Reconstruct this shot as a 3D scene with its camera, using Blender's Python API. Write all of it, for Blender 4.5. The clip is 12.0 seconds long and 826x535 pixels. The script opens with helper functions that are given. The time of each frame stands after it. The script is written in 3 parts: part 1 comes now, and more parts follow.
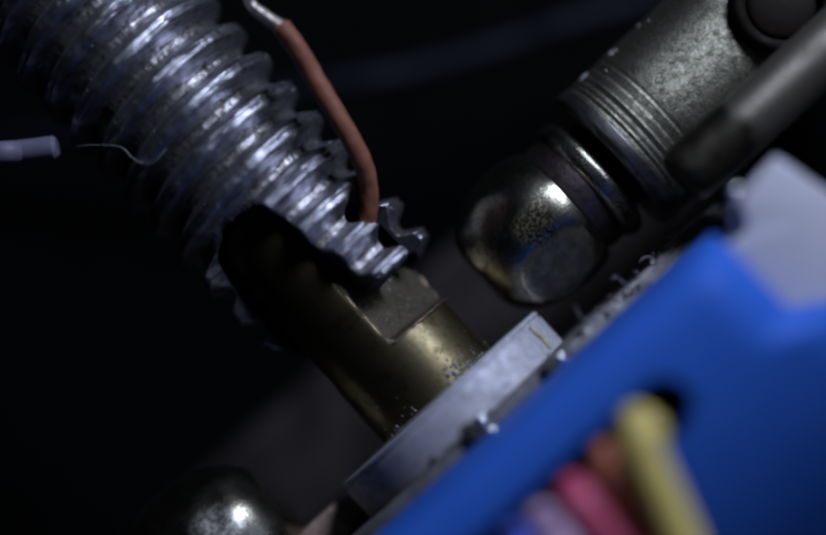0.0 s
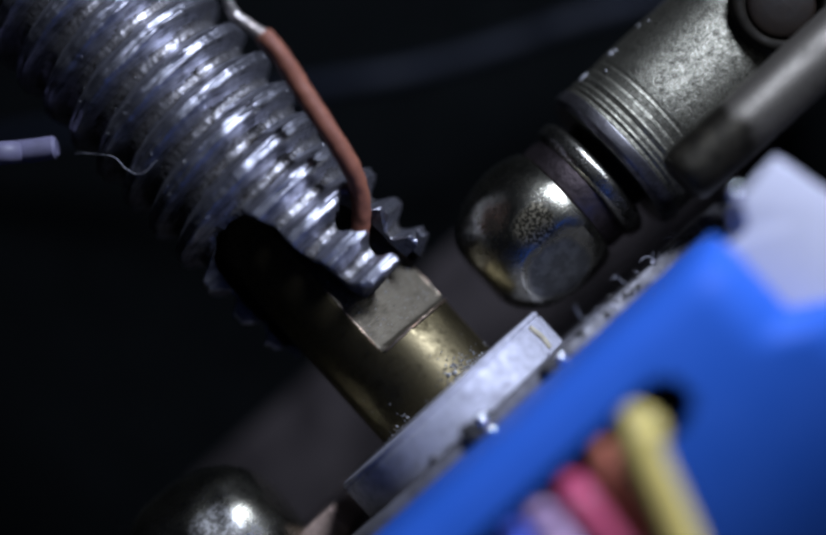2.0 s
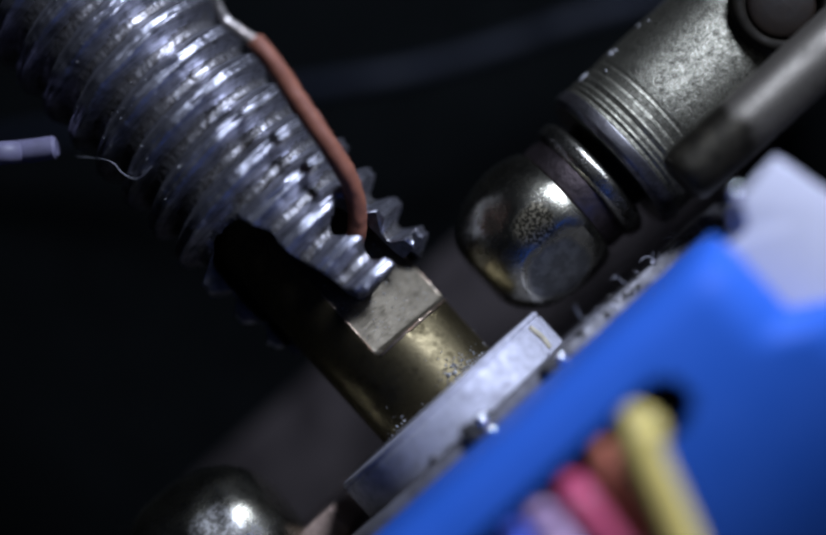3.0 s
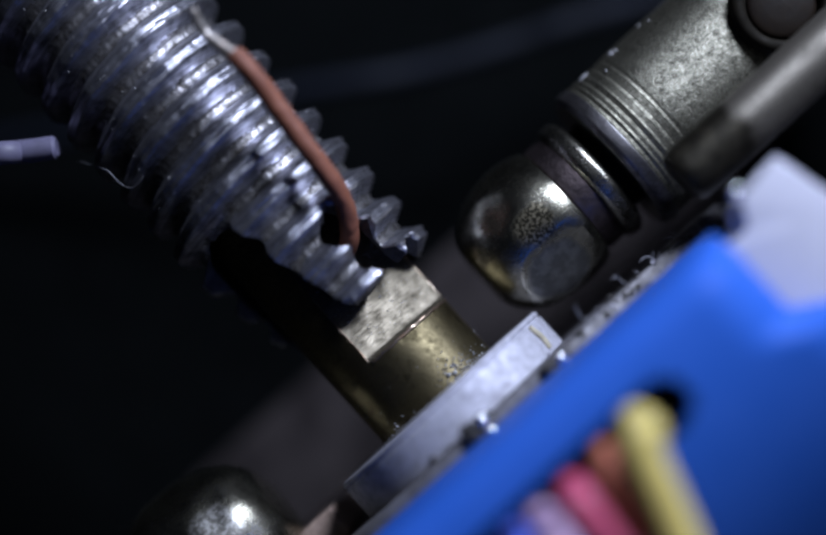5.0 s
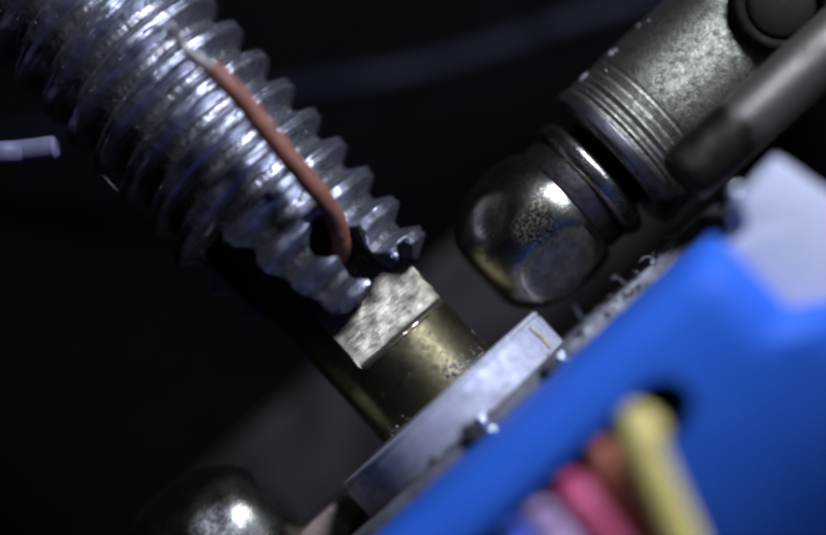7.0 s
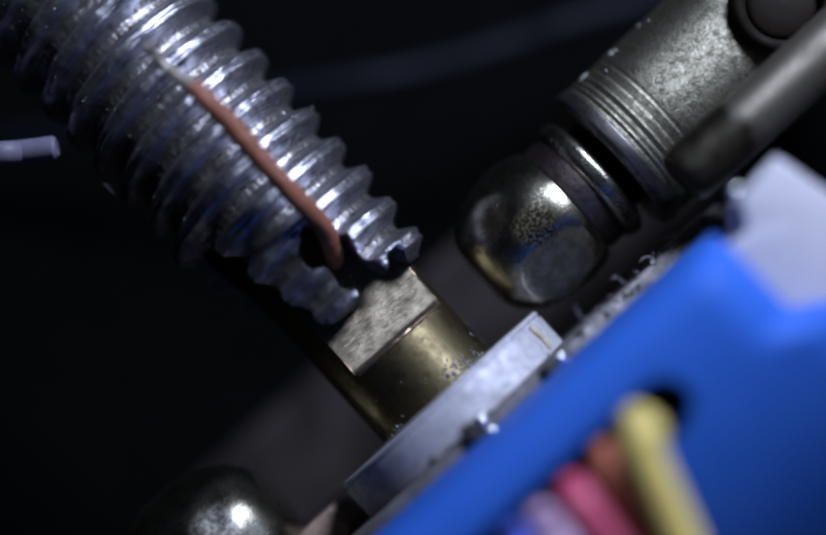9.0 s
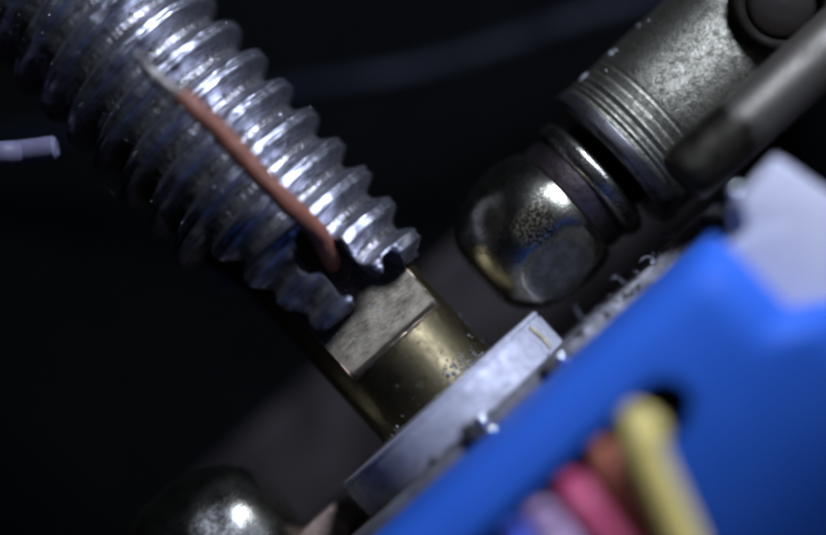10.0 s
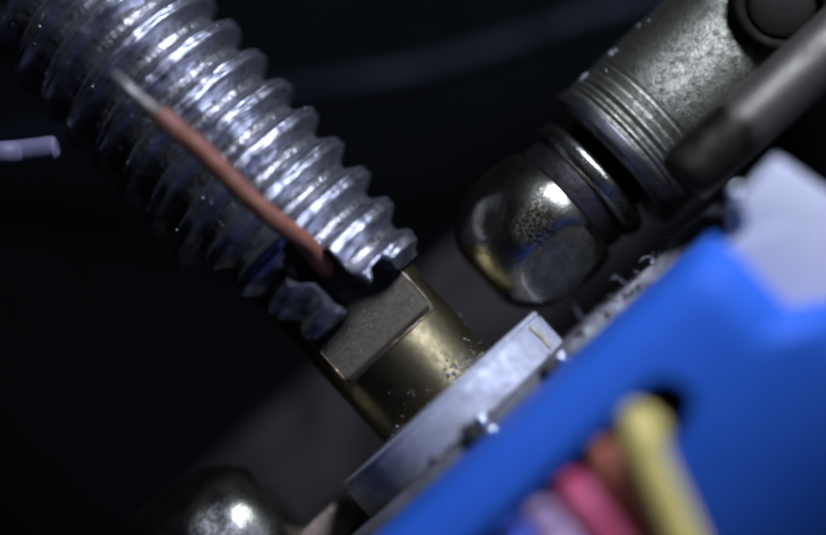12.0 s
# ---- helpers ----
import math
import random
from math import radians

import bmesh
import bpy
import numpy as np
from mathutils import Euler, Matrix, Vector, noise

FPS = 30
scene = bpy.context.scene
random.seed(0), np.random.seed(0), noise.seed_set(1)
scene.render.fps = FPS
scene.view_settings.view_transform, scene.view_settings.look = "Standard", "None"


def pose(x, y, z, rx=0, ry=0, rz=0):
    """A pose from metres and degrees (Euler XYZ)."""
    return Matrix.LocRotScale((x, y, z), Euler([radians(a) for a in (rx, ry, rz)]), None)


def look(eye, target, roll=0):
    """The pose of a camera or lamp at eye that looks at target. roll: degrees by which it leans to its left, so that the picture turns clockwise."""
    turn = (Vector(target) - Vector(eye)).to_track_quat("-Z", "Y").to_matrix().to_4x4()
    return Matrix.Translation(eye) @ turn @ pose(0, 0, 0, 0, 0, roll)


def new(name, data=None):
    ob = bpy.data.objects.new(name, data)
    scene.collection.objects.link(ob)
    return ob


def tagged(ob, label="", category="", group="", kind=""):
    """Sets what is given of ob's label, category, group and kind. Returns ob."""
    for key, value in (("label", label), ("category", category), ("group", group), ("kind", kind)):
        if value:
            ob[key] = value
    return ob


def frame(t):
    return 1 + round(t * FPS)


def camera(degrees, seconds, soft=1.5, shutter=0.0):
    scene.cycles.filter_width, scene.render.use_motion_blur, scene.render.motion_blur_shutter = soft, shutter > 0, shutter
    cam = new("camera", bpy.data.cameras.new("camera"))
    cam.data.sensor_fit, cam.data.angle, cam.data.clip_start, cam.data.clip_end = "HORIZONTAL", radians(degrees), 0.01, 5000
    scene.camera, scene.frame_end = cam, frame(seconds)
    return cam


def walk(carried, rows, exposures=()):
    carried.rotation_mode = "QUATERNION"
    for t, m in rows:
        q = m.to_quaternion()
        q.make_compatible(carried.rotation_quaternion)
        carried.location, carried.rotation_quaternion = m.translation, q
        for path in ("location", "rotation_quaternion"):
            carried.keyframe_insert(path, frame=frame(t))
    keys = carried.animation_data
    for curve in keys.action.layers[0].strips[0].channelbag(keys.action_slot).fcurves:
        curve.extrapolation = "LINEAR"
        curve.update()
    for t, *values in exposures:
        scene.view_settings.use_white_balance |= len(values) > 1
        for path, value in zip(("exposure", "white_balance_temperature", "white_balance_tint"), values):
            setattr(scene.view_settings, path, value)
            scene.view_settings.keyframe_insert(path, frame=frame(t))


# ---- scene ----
cam = camera(30, 12.0, soft=2.5)
MM = 0.001
H = 24.5                      # height of the shaft's axis over the bench, in mm

EYE = (2.45 * MM, 0.0, (H + 55.0) * MM)
AIM = (2.45 * MM, 4.05 * MM, H * MM)
VIEW = look(EYE, AIM, roll=-42.3)
walk(cam, [(0.0, VIEW), (12.0, VIEW)],
     exposures=[(0.0, -0.92), (0.5, -0.6), (1.0, -0.15), (1.5, 0.0), (6.5, 0.0), (9.0, -0.1), (12.0, -0.1)])
cam.data.dof.use_dof = True
cam.data.dof.focus_distance = 53.4 * MM
cam.data.dof.aperture_fstop = 13.0

# ---- light: one work lamp at the side, and the dim room ----
world = bpy.data.worlds.new("room")
scene.world = world
world.use_nodes = True
world.node_tree.nodes["Background"].inputs["Color"].default_value = (0.47, 0.58, 0.95, 1)
world.node_tree.nodes["Background"].inputs["Strength"].default_value = 0.0055


def lamp(name, eye, target, watts, size, colour):
    data = bpy.data.lights.new(name, "AREA")
    data.shape, data.size, data.energy, data.color = "DISK", size * MM, watts, colour
    ob = new(name, data)
    ob.matrix_world = look([a * MM for a in eye], [a * MM for a in target])
    return ob


lamp("work_lamp", (58.5, 24, H + 46.5), (0, 4, H), 0.099, 24, (0.755, 0.845, 1.08))


# ---- materials ----
def material(name, colour, rough=0.5, metal=0.0, dark=None, grain=900.0, blotch=120.0, amount=0.5,
             bump=0.15, spread=0.12, stretch=(1, 1, 1), coat=0.0, bump_depth=0.05, gloss=0.5):
    """Two scales of noise vary colour and roughness, and a fine relief breaks the gloss. Scales are per metre."""
    m = bpy.data.materials.new(name)
    m.use_nodes = True
    nodes, links = m.node_tree.nodes, m.node_tree.links
    shader = nodes["Principled BSDF"]
    where = nodes.new("ShaderNodeTexCoord")
    place = nodes.new("ShaderNodeMapping")
    place.inputs["Scale"].default_value = stretch
    links.new(where.outputs["Object"], place.inputs["Vector"])
    fine = nodes.new("ShaderNodeTexNoise")
    fine.inputs["Scale"].default_value, fine.inputs["Detail"].default_value = grain, 5
    fine.inputs["Roughness"].default_value = 0.65
    wide = nodes.new("ShaderNodeTexNoise")
    wide.inputs["Scale"].default_value, wide.inputs["Detail"].default_value = blotch, 4
    links.new(place.outputs["Vector"], fine.inputs["Vector"])
    links.new(where.outputs["Object"], wide.inputs["Vector"])
    both = nodes.new("ShaderNodeMath")
    both.operation = "MULTIPLY_ADD"
    both.inputs[1].default_value = 0.5
    half = nodes.new("ShaderNodeMath")
    half.operation = "MULTIPLY"
    half.inputs[1].default_value = 0.5
    links.new(wide.outputs["Fac"], half.inputs[0])
    links.new(fine.outputs["Fac"], both.inputs[0])
    links.new(half.outputs[0], both.inputs[2])
    ramp = nodes.new("ShaderNodeValToRGB")
    low = dark if dark else tuple(c * (1 - amount) for c in colour)
    ramp.color_ramp.elements[0].position, ramp.color_ramp.elements[0].color = 0.5 - spread, (*low, 1)
    ramp.color_ramp.elements[1].position, ramp.color_ramp.elements[1].color = 0.5 + spread, (*colour, 1)
    links.new(both.outputs[0], ramp.inputs["Fac"])
    links.new(ramp.outputs["Color"], shader.inputs["Base Color"])
    shader.inputs["Metallic"].default_value = metal
    shader.inputs["Specular IOR Level"].default_value = gloss
    sheen = nodes.new("ShaderNodeMapRange")
    sheen.inputs["From Min"].default_value, sheen.inputs["From Max"].default_value = 0.35, 0.65
    sheen.inputs["To Min"].default_value, sheen.inputs["To Max"].default_value = min(1.0, rough * 1.3), rough * 0.7
    links.new(both.outputs[0], sheen.inputs["Value"])
    links.new(sheen.outputs["Result"], shader.inputs["Roughness"])
    shader.inputs["Coat Weight"].default_value = coat
    relief = nodes.new("ShaderNodeBump")
    relief.inputs["Strength"].default_value, relief.inputs["Distance"].default_value = bump, bump_depth * MM
    links.new(fine.outputs["Fac"], relief.inputs["Height"])
    links.new(relief.outputs["Normal"], shader.inputs["Normal"])
    return m


STEEL = material("worn_zinc_steel", (0.6, 0.6, 0.675), 0.39, 0.97, dark=(0.1, 0.1, 0.113), grain=4600, blotch=1700,
                 bump=0.9, bump_depth=0.035, spread=0.14, stretch=(0.12, 2.4, 0.12))
# speckled grit, plus the shade between the crests put into a darker colour
SHADED_ROOTS = material("gritty_shaded_root", (0.33, 0.322, 0.335), 0.46, 0.9, dark=(0.06, 0.054, 0.05), grain=5200, blotch=1900,
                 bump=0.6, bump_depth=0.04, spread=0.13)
TORN = material("torn_steel_edge", (0.12, 0.12, 0.135), 0.7, 0.8, dark=(0.05, 0.05, 0.055), grain=3500, bump=0.6, bump_depth=0.08)
BRASS = material("dull_brass", (0.25, 0.208, 0.118), 0.42, 1.0, dark=(0.055, 0.045, 0.024), grain=3600, blotch=800,
                 bump=0.25, bump_depth=0.02, spread=0.16)
BRASS_FLAT = material("milled_brass_flat", (0.215, 0.19, 0.145), 0.54, 1.0, dark=(0.085, 0.073, 0.053), grain=9000, blotch=1700,
                      bump=0.7, bump_depth=0.03, stretch=(0.28, 1.3, 0.28), spread=0.15)
# paler brass for strips that draw the glint of the shaft's edges
EDGE_GLINT = material("bright_glint_brass", (0.55, 0.46, 0.36), 0.4, 1.0, dark=(0.35, 0.22, 0.14), grain=2600, blotch=900, bump=0.4)
PLATE = material("dirty_plate_rim", (0.2, 0.195, 0.21), 0.65, 0.3, dark=(0.06, 0.055, 0.055), grain=2600, blotch=600, bump=0.6)
GALV = material("galvanised_sheet", (0.56, 0.56, 0.64), 0.6, 0.35, dark=(0.33, 0.325, 0.365), grain=3600, blotch=900, bump=0.35, spread=0.14)
CAN = material("motor_can_sheet", (0.46, 0.46, 0.54), 0.6, 0.2, dark=(0.39, 0.39, 0.46), grain=1200, blotch=200, bump=0.08)
BLUE = material("blue_plastic", (0.03, 0.115, 0.52), 0.5, 0.0, dark=(0.02, 0.1, 0.48), grain=600, blotch=90, bump=0.06, gloss=0.1)
GOLD = material("yellow_chromate_steel", (0.29, 0.278, 0.222), 0.47, 1.0, dark=(0.08, 0.076, 0.06), grain=11000, blotch=3600,
                bump=0.7, bump_depth=0.04, spread=0.12)
RIM = material("smooth_grey_rim", (0.2, 0.193, 0.2), 0.45, 1.0, dark=(0.06, 0.056, 0.06), grain=3000, blotch=700, bump=0.4)
POLISHED = material("polished_dark_chromate", (0.4, 0.38, 0.33), 0.3, 1.0, dark=(0.09, 0.088, 0.07), grain=6500, blotch=900,
                    bump=0.7, bump_depth=0.035, spread=0.13)
PINKISH = material("tarnished_pink_grey_metal", (0.2, 0.16, 0.165), 0.42, 1.0, dark=(0.05, 0.04, 0.042), grain=4200, blotch=900, bump=0.5)


def patched(name, patches, colour=(0.5, 0.475, 0.39), dark=(0.17, 0.163, 0.125), rough=0.25, metal=1.0, soft=0.35):
    """Metal with worn or darker patches on it: (centre in mm, size in mm, colour, roughness, share, coarse, low) each,
    with ragged borders.
    """
    m = material(name, colour, rough, metal, dark=dark, grain=6500, blotch=1000, bump=0.45, bump_depth=0.03, spread=0.14)
    nodes, links = m.node_tree.nodes, m.node_tree.links
    shader = nodes["Principled BSDF"]
    where = nodes.new("ShaderNodeTexCoord").outputs["Object"]
    colour, rough = shader.inputs["Base Color"].links[0].from_socket, shader.inputs["Roughness"].links[0].from_socket
    ragged = nodes.new("ShaderNodeTexNoise")
    ragged.inputs["Scale"].default_value, ragged.inputs["Detail"].default_value = 900, 6
    links.new(where, ragged.inputs["Vector"])
    for centre, size, tint, dull, share, coarse, low in patches:
        far = nodes.new("ShaderNodeVectorMath")
        far.operation = "DISTANCE"
        far.inputs[1].default_value = [c * MM for c in centre]
        links.new(where, far.inputs[0])
        sway = nodes.new("ShaderNodeMath")
        sway.operation = "MULTIPLY_ADD"
        sway.inputs[1].default_value = 1.1 * MM
        links.new(ragged.outputs["Fac"], sway.inputs[0])
        links.new(far.outputs["Value"], sway.inputs[2])
        mask = nodes.new("ShaderNodeMapRange")
        mask.interpolation_type = "SMOOTHSTEP"
        mask.inputs["From Min"].default_value, mask.inputs["From Max"].default_value = (size + 0.4) * MM, (size + 0.4 + soft) * MM
        mask.inputs["To Min"].default_value, mask.inputs["To Max"].default_value = share, 0.0
        links.new(sway.outputs[0], mask.inputs["Value"])
        speck = nodes.new("ShaderNodeTexNoise")
        speck.inputs["Scale"].default_value, speck.inputs["Detail"].default_value = coarse, 3
        links.new(where, speck.inputs["Vector"])
        ramp = nodes.new("ShaderNodeValToRGB")
        ramp.color_ramp.elements[0].position, ramp.color_ramp.elements[0].color = 0.43, (*[c * low for c in tint], 1)
        ramp.color_ramp.elements[1].position, ramp.color_ramp.elements[1].color = 0.6, (*tint, 1)
        links.new(speck.outputs["Fac"], ramp.inputs["Fac"])
        mix = nodes.new("ShaderNodeMixRGB")
        links.new(mask.outputs["Result"], mix.inputs["Fac"])
        links.new(colour, mix.inputs["Color1"])
        links.new(ramp.outputs["Color"], mix.inputs["Color2"])
        blur = nodes.new("ShaderNodeMix")
        links.new(mask.outputs["Result"], blur.inputs["Factor"])
        links.new(rough, blur.inputs["A"])
        blur.inputs["B"].default_value = dull
        colour, rough = mix.outputs["Color"], blur.outputs["Result"]
    links.new(colour, shader.inputs["Base Color"])
    links.new(rough, shader.inputs["Roughness"])
    return m


WORN_DOME = patched("worn_polished_dome", [
    ((2.55, -0.05, H - 1.0 + 2.6), 0.75, (0.34, 0.3, 0.21), 0.36, 0.95, 8500, 0.12),
    ((2.25, -1.7, H - 1.0 + 1.75), 1.15, (0.2, 0.205, 0.21), 0.52, 0.9, 2300, 0.62)])
PLAIN_DOME = patched("scuffed_polished_dome", [((-2.0, 0.6, H - 0.8 + 2.6), 0.9, (0.5, 0.49, 0.49), 0.4, 0.7, 5200, 0.3)])
DARK_ENDED = patched("dark_ended_plated_rod", [((0.3, 0.0, H + 3.9), 2.3, (0.035, 0.031, 0.022), 0.5, 0.98, 1500, 0.5)],
                    (0.22, 0.2, 0.17), (0.1, 0.091, 0.076), 0.5, 0.85, 0.8)
DULL_ROD = material("dull_plated_rod", (0.34, 0.325, 0.28), 0.5, 0.85, dark=(0.16, 0.15, 0.125), grain=5200, blotch=900, bump=0.7)
BROWN = material("brown_insulation", (0.25, 0.092, 0.053), 0.6, 0.0, dark=(0.15, 0.05, 0.03), grain=2500, blotch=500, bump=0.4,
                 bump_depth=0.03)
TIN = material("tinned_wire", (0.6, 0.56, 0.53), 0.42, 0.85, dark=(0.28, 0.23, 0.2), grain=2500, blotch=600, bump=0.2)
# near-black that paints the darkness inside slot, gap and hole
HOLLOW_BLACK = material("black_for_hollows", (0.011, 0.009, 0.006), 0.7, 0.0, grain=1500, bump=0.3, gloss=0.1)
BENCH = material("black_bench_mat", (0.0033, 0.004, 0.0043), 0.95, 0.0, grain=500, blotch=40, bump=0.2, gloss=0.02)
BLOCK = material("grey_brown_block", (0.058, 0.049, 0.049), 0.8, 0.0, dark=(0.021, 0.0175, 0.018), grain=500, blotch=130, bump=0.2, gloss=0.1)
GLUE = material("brown_resin", (0.42, 0.31, 0.25), 0.6, 0.0, dark=(0.16, 0.11, 0.09), grain=1800, bump=0.6, bump_depth=0.1)
HOLE_BROWN = material("dark_hole_inside", (0.014, 0.01, 0.007), 0.45, 0.0, dark=(0.006, 0.004, 0.003), grain=1500, bump=0.3, gloss=0.12)
GRIT = material("dark_grit", (0.05, 0.045, 0.04), 0.6, 0.0, grain=3000, bump=0.5)
CLEAR = material("bright_bead", (0.92, 0.92, 0.95), 0.12, 0.9, dark=(0.8, 0.8, 0.83), grain=2500, bump=0.02)
DUST_AND_SPARKLE = material("pale_dust_and_sparkle", (0.42, 0.42, 0.44), 0.45, 0.0, grain=3000, bump=0.1)
SPECK = material("bright_glint_speck", (0.6, 0.6, 0.62), 0.4, 0.4, dark=(0.3, 0.3, 0.31), grain=3000, bump=0.1)
FIBRE = material("pale_fibre", (0.34, 0.34, 0.38), 0.5, 0.0, grain=3000, bump=0.1)
STRAW = material("straw_fibre", (0.5, 0.45, 0.33), 0.5, 0.0, grain=3000, bump=0.1)
LILAC_CABLE = material("pale_lilac_cable", (0.17, 0.16, 0.25), 0.5, 0.0, grain=900, bump=0.1)
DARK_CABLE = material("dark_blue_grey_cable", (0.0105, 0.013, 0.021), 0.6, 0.0, grain=900, bump=0.1, gloss=0.15)
WIRE_COLOURS = [
    ("yellow", (0.7, 0.56, 0.17)), ("orange", (0.62, 0.21, 0.125)), ("pink", (0.55, 0.085, 0.17)),
    ("lilac", (0.54, 0.36, 0.56)), ("blue", (0.08, 0.13, 0.6))]
WIRES = [material(n + "_wire_plastic", c, 0.42, 0.0, tuple(k * 0.85 for k in c), grain=900, bump=0.06) for n, c in WIRE_COLOURS]


# ---- building blocks; meshes are written in mm ----
def part(name, bm, mat, parent, label="", smooth=True, angle=35, flat_slot=-1):
    bmesh.ops.scale(bm, vec=(MM, MM, MM), verts=bm.verts)
    bmesh.ops.recalc_face_normals(bm, faces=bm.faces)
    data = bpy.data.meshes.new(name)
    for e in bm.edges:
        e.smooth = not (len(e.link_faces) == 2 and (e.tag or e.calc_face_angle(0) > radians(angle)))
    for f in bm.faces:
        f.smooth = smooth and f.material_index != flat_slot
    bm.to_mesh(data)
    bm.free()
    for m in (mat if isinstance(mat, (list, tuple)) else [mat]):
        data.materials.append(m)
    ob = new(name, data)
    if parent is not None:
        ob.parent = parent
    return tagged(ob, label)


def thing(name, at, label, category, group="", kind=""):
    ob = new(name)
    ob.empty_display_size = 0.002
    ob.location = [a * MM for a in at]
    return tagged(ob, label, category, group, kind)


def lathe(profile, axis="X", steps=72, centre=(0, 0, 0), wobble=0.0, seed=0.0, closed=True):
    """Turns (along, radius) pairs about an axis; wobble dents the surface a little."""
    bm = bmesh.new()
    rings = []
    for a, r in profile:
        ring = []
        for i in range(steps):
            w = 2 * math.pi * i / steps
            k = r
            if wobble and r > 0:
                k += wobble * noise.noise((a * 0.9 + seed, math.cos(w) * r * 0.8, math.sin(w) * r * 0.8))
            c, s = k * math.cos(w), k * math.sin(w)
            p = (a, c, s) if axis == "X" else ((c, a, s) if axis == "Y" else (c, s, a))
            ring.append(bm.verts.new([p[j] + centre[j] for j in range(3)]))
        rings.append(ring)
    for one, two in zip(rings, rings[1:]):
        for i in range(steps):
            bm.faces.new((one[i], one[(i + 1) % steps], two[(i + 1) % steps], two[i]))
    if closed:
        for ring in (rings[0], rings[-1]):
            bm.faces.new(ring)
    return bm


def rounded(profile, r=0.12, n=4):
    """Rounds the corners of an open (along, radius) line."""
    out = [profile[0]]
    for a, b, c in zip(profile, profile[1:], profile[2:]):
        a, b, c = Vector(a), Vector(b), Vector(c)
        k = min(r, (a - b).length * 0.45, (c - b).length * 0.45)
        p, q = b + (a - b).normalized() * k, b + (c - b).normalized() * k
        for i in range(n + 1):
            t = i / n
            out.append(tuple((1 - t) ** 2 * p + 2 * t * (1 - t) * b + t * t * q))
    out.append(profile[-1])
    return out


def tube(points, radius, steps=16, per=8, taper=None, rough=0.0, seed=0.0):
    """A round wire along a smooth line through the points."""
    pts = [Vector(p) for p in points]
    ends = [2 * pts[0] - pts[1], *pts, 2 * pts[-1] - pts[-2]]
    line = []
    for i in range(1, len(ends) - 2):
        p0, p1, p2, p3 = ends[i - 1:i + 3]
        for j in range(per):
            t = j / per
            line.append(0.5 * (2 * p1 + (p2 - p0) * t + (2 * p0 - 5 * p1 + 4 * p2 - p3) * t * t
                               + (3 * p1 - p0 - 3 * p2 + p3) * t ** 3))
    line.append(pts[-1])
    bm = bmesh.new()
    rings, side = [], None
    for i, p in enumerate(line):
        way = (line[min(i + 1, len(line) - 1)] - line[max(i - 1, 0)]).normalized()
        if side is None:
            side = way.cross(Vector((0.3, 0.2, 0.9))).normalized()
        side = (side - way * side.dot(way)).normalized()
        other = way.cross(side)
        k = i / (len(line) - 1)
        r = radius * (1 if taper is None else 1 + (taper - 1) * k)
        if i in (0, len(line) - 1):
            r *= 0.72
        ring = []
        for j in range(steps):
            w = 2 * math.pi * j / steps
            rr = r * (1 + rough * noise.noise((i * 0.35 + seed, math.cos(w) * 1.5, math.sin(w) * 1.5)))
            ring.append(bm.verts.new(p + rr * (math.cos(w) * side + math.sin(w) * other)))
        rings.append(ring)
    for one, two in zip(rings, rings[1:]):
        for j in range(steps):
            bm.faces.new((one[j], one[(j + 1) % steps], two[(j + 1) % steps], two[j]))
    bm.faces.new(rings[0])
    bm.faces.new(rings[-1])
    return bm


def slab(outline, low, high, edge=0.3, holes=()):
    """A plate with rounded edges, from an outline in x and y, with holes through it."""
    curve = bpy.data.curves.new("outline", "CURVE")
    curve.dimensions, curve.fill_mode = "2D", "BOTH"
    for k, ring in enumerate((outline, *holes)):
        s = curve.splines.new("POLY")
        s.points.add(len(ring) - 1)
        for p, (x, y) in zip(s.points, ring):
            p.co = (x, y, 0, 1)
        s.use_cyclic_u = True
    curve.extrude = (high - low) / 2 - edge
    curve.bevel_depth, curve.bevel_resolution = edge, 3
    curve.offset = -edge
    ob = bpy.data.objects.new("outline", curve)
    scene.collection.objects.link(ob)
    bpy.context.view_layer.update()
    data = bpy.data.meshes.new_from_object(ob.evaluated_get(bpy.context.evaluated_depsgraph_get()))
    bm = bmesh.new()
    bm.from_mesh(data)
    bpy.data.objects.remove(ob)
    bpy.data.curves.remove(curve)
    bpy.data.meshes.remove(data)
    bmesh.ops.remove_doubles(bm, verts=bm.verts, dist=0.0005)
    bmesh.ops.translate(bm, vec=(0, 0, (low + high) / 2), verts=bm.verts)
    return bm


def box(x0, x1, y0, y1, z0, z1, edge=0.3):
    bm = bmesh.new()
    bmesh.ops.create_cube(bm, size=1)
    for v in bm.verts:
        v.co = ((x0 + x1) / 2 + v.co.x * (x1 - x0), (y0 + y1) / 2 + v.co.y * (y1 - y0), (z0 + z1) / 2 + v.co.z * (z1 - z0))
    bmesh.ops.bevel(bm, geom=bm.edges, offset=edge, segments=3, profile=0.5, affect="EDGES")
    return bm


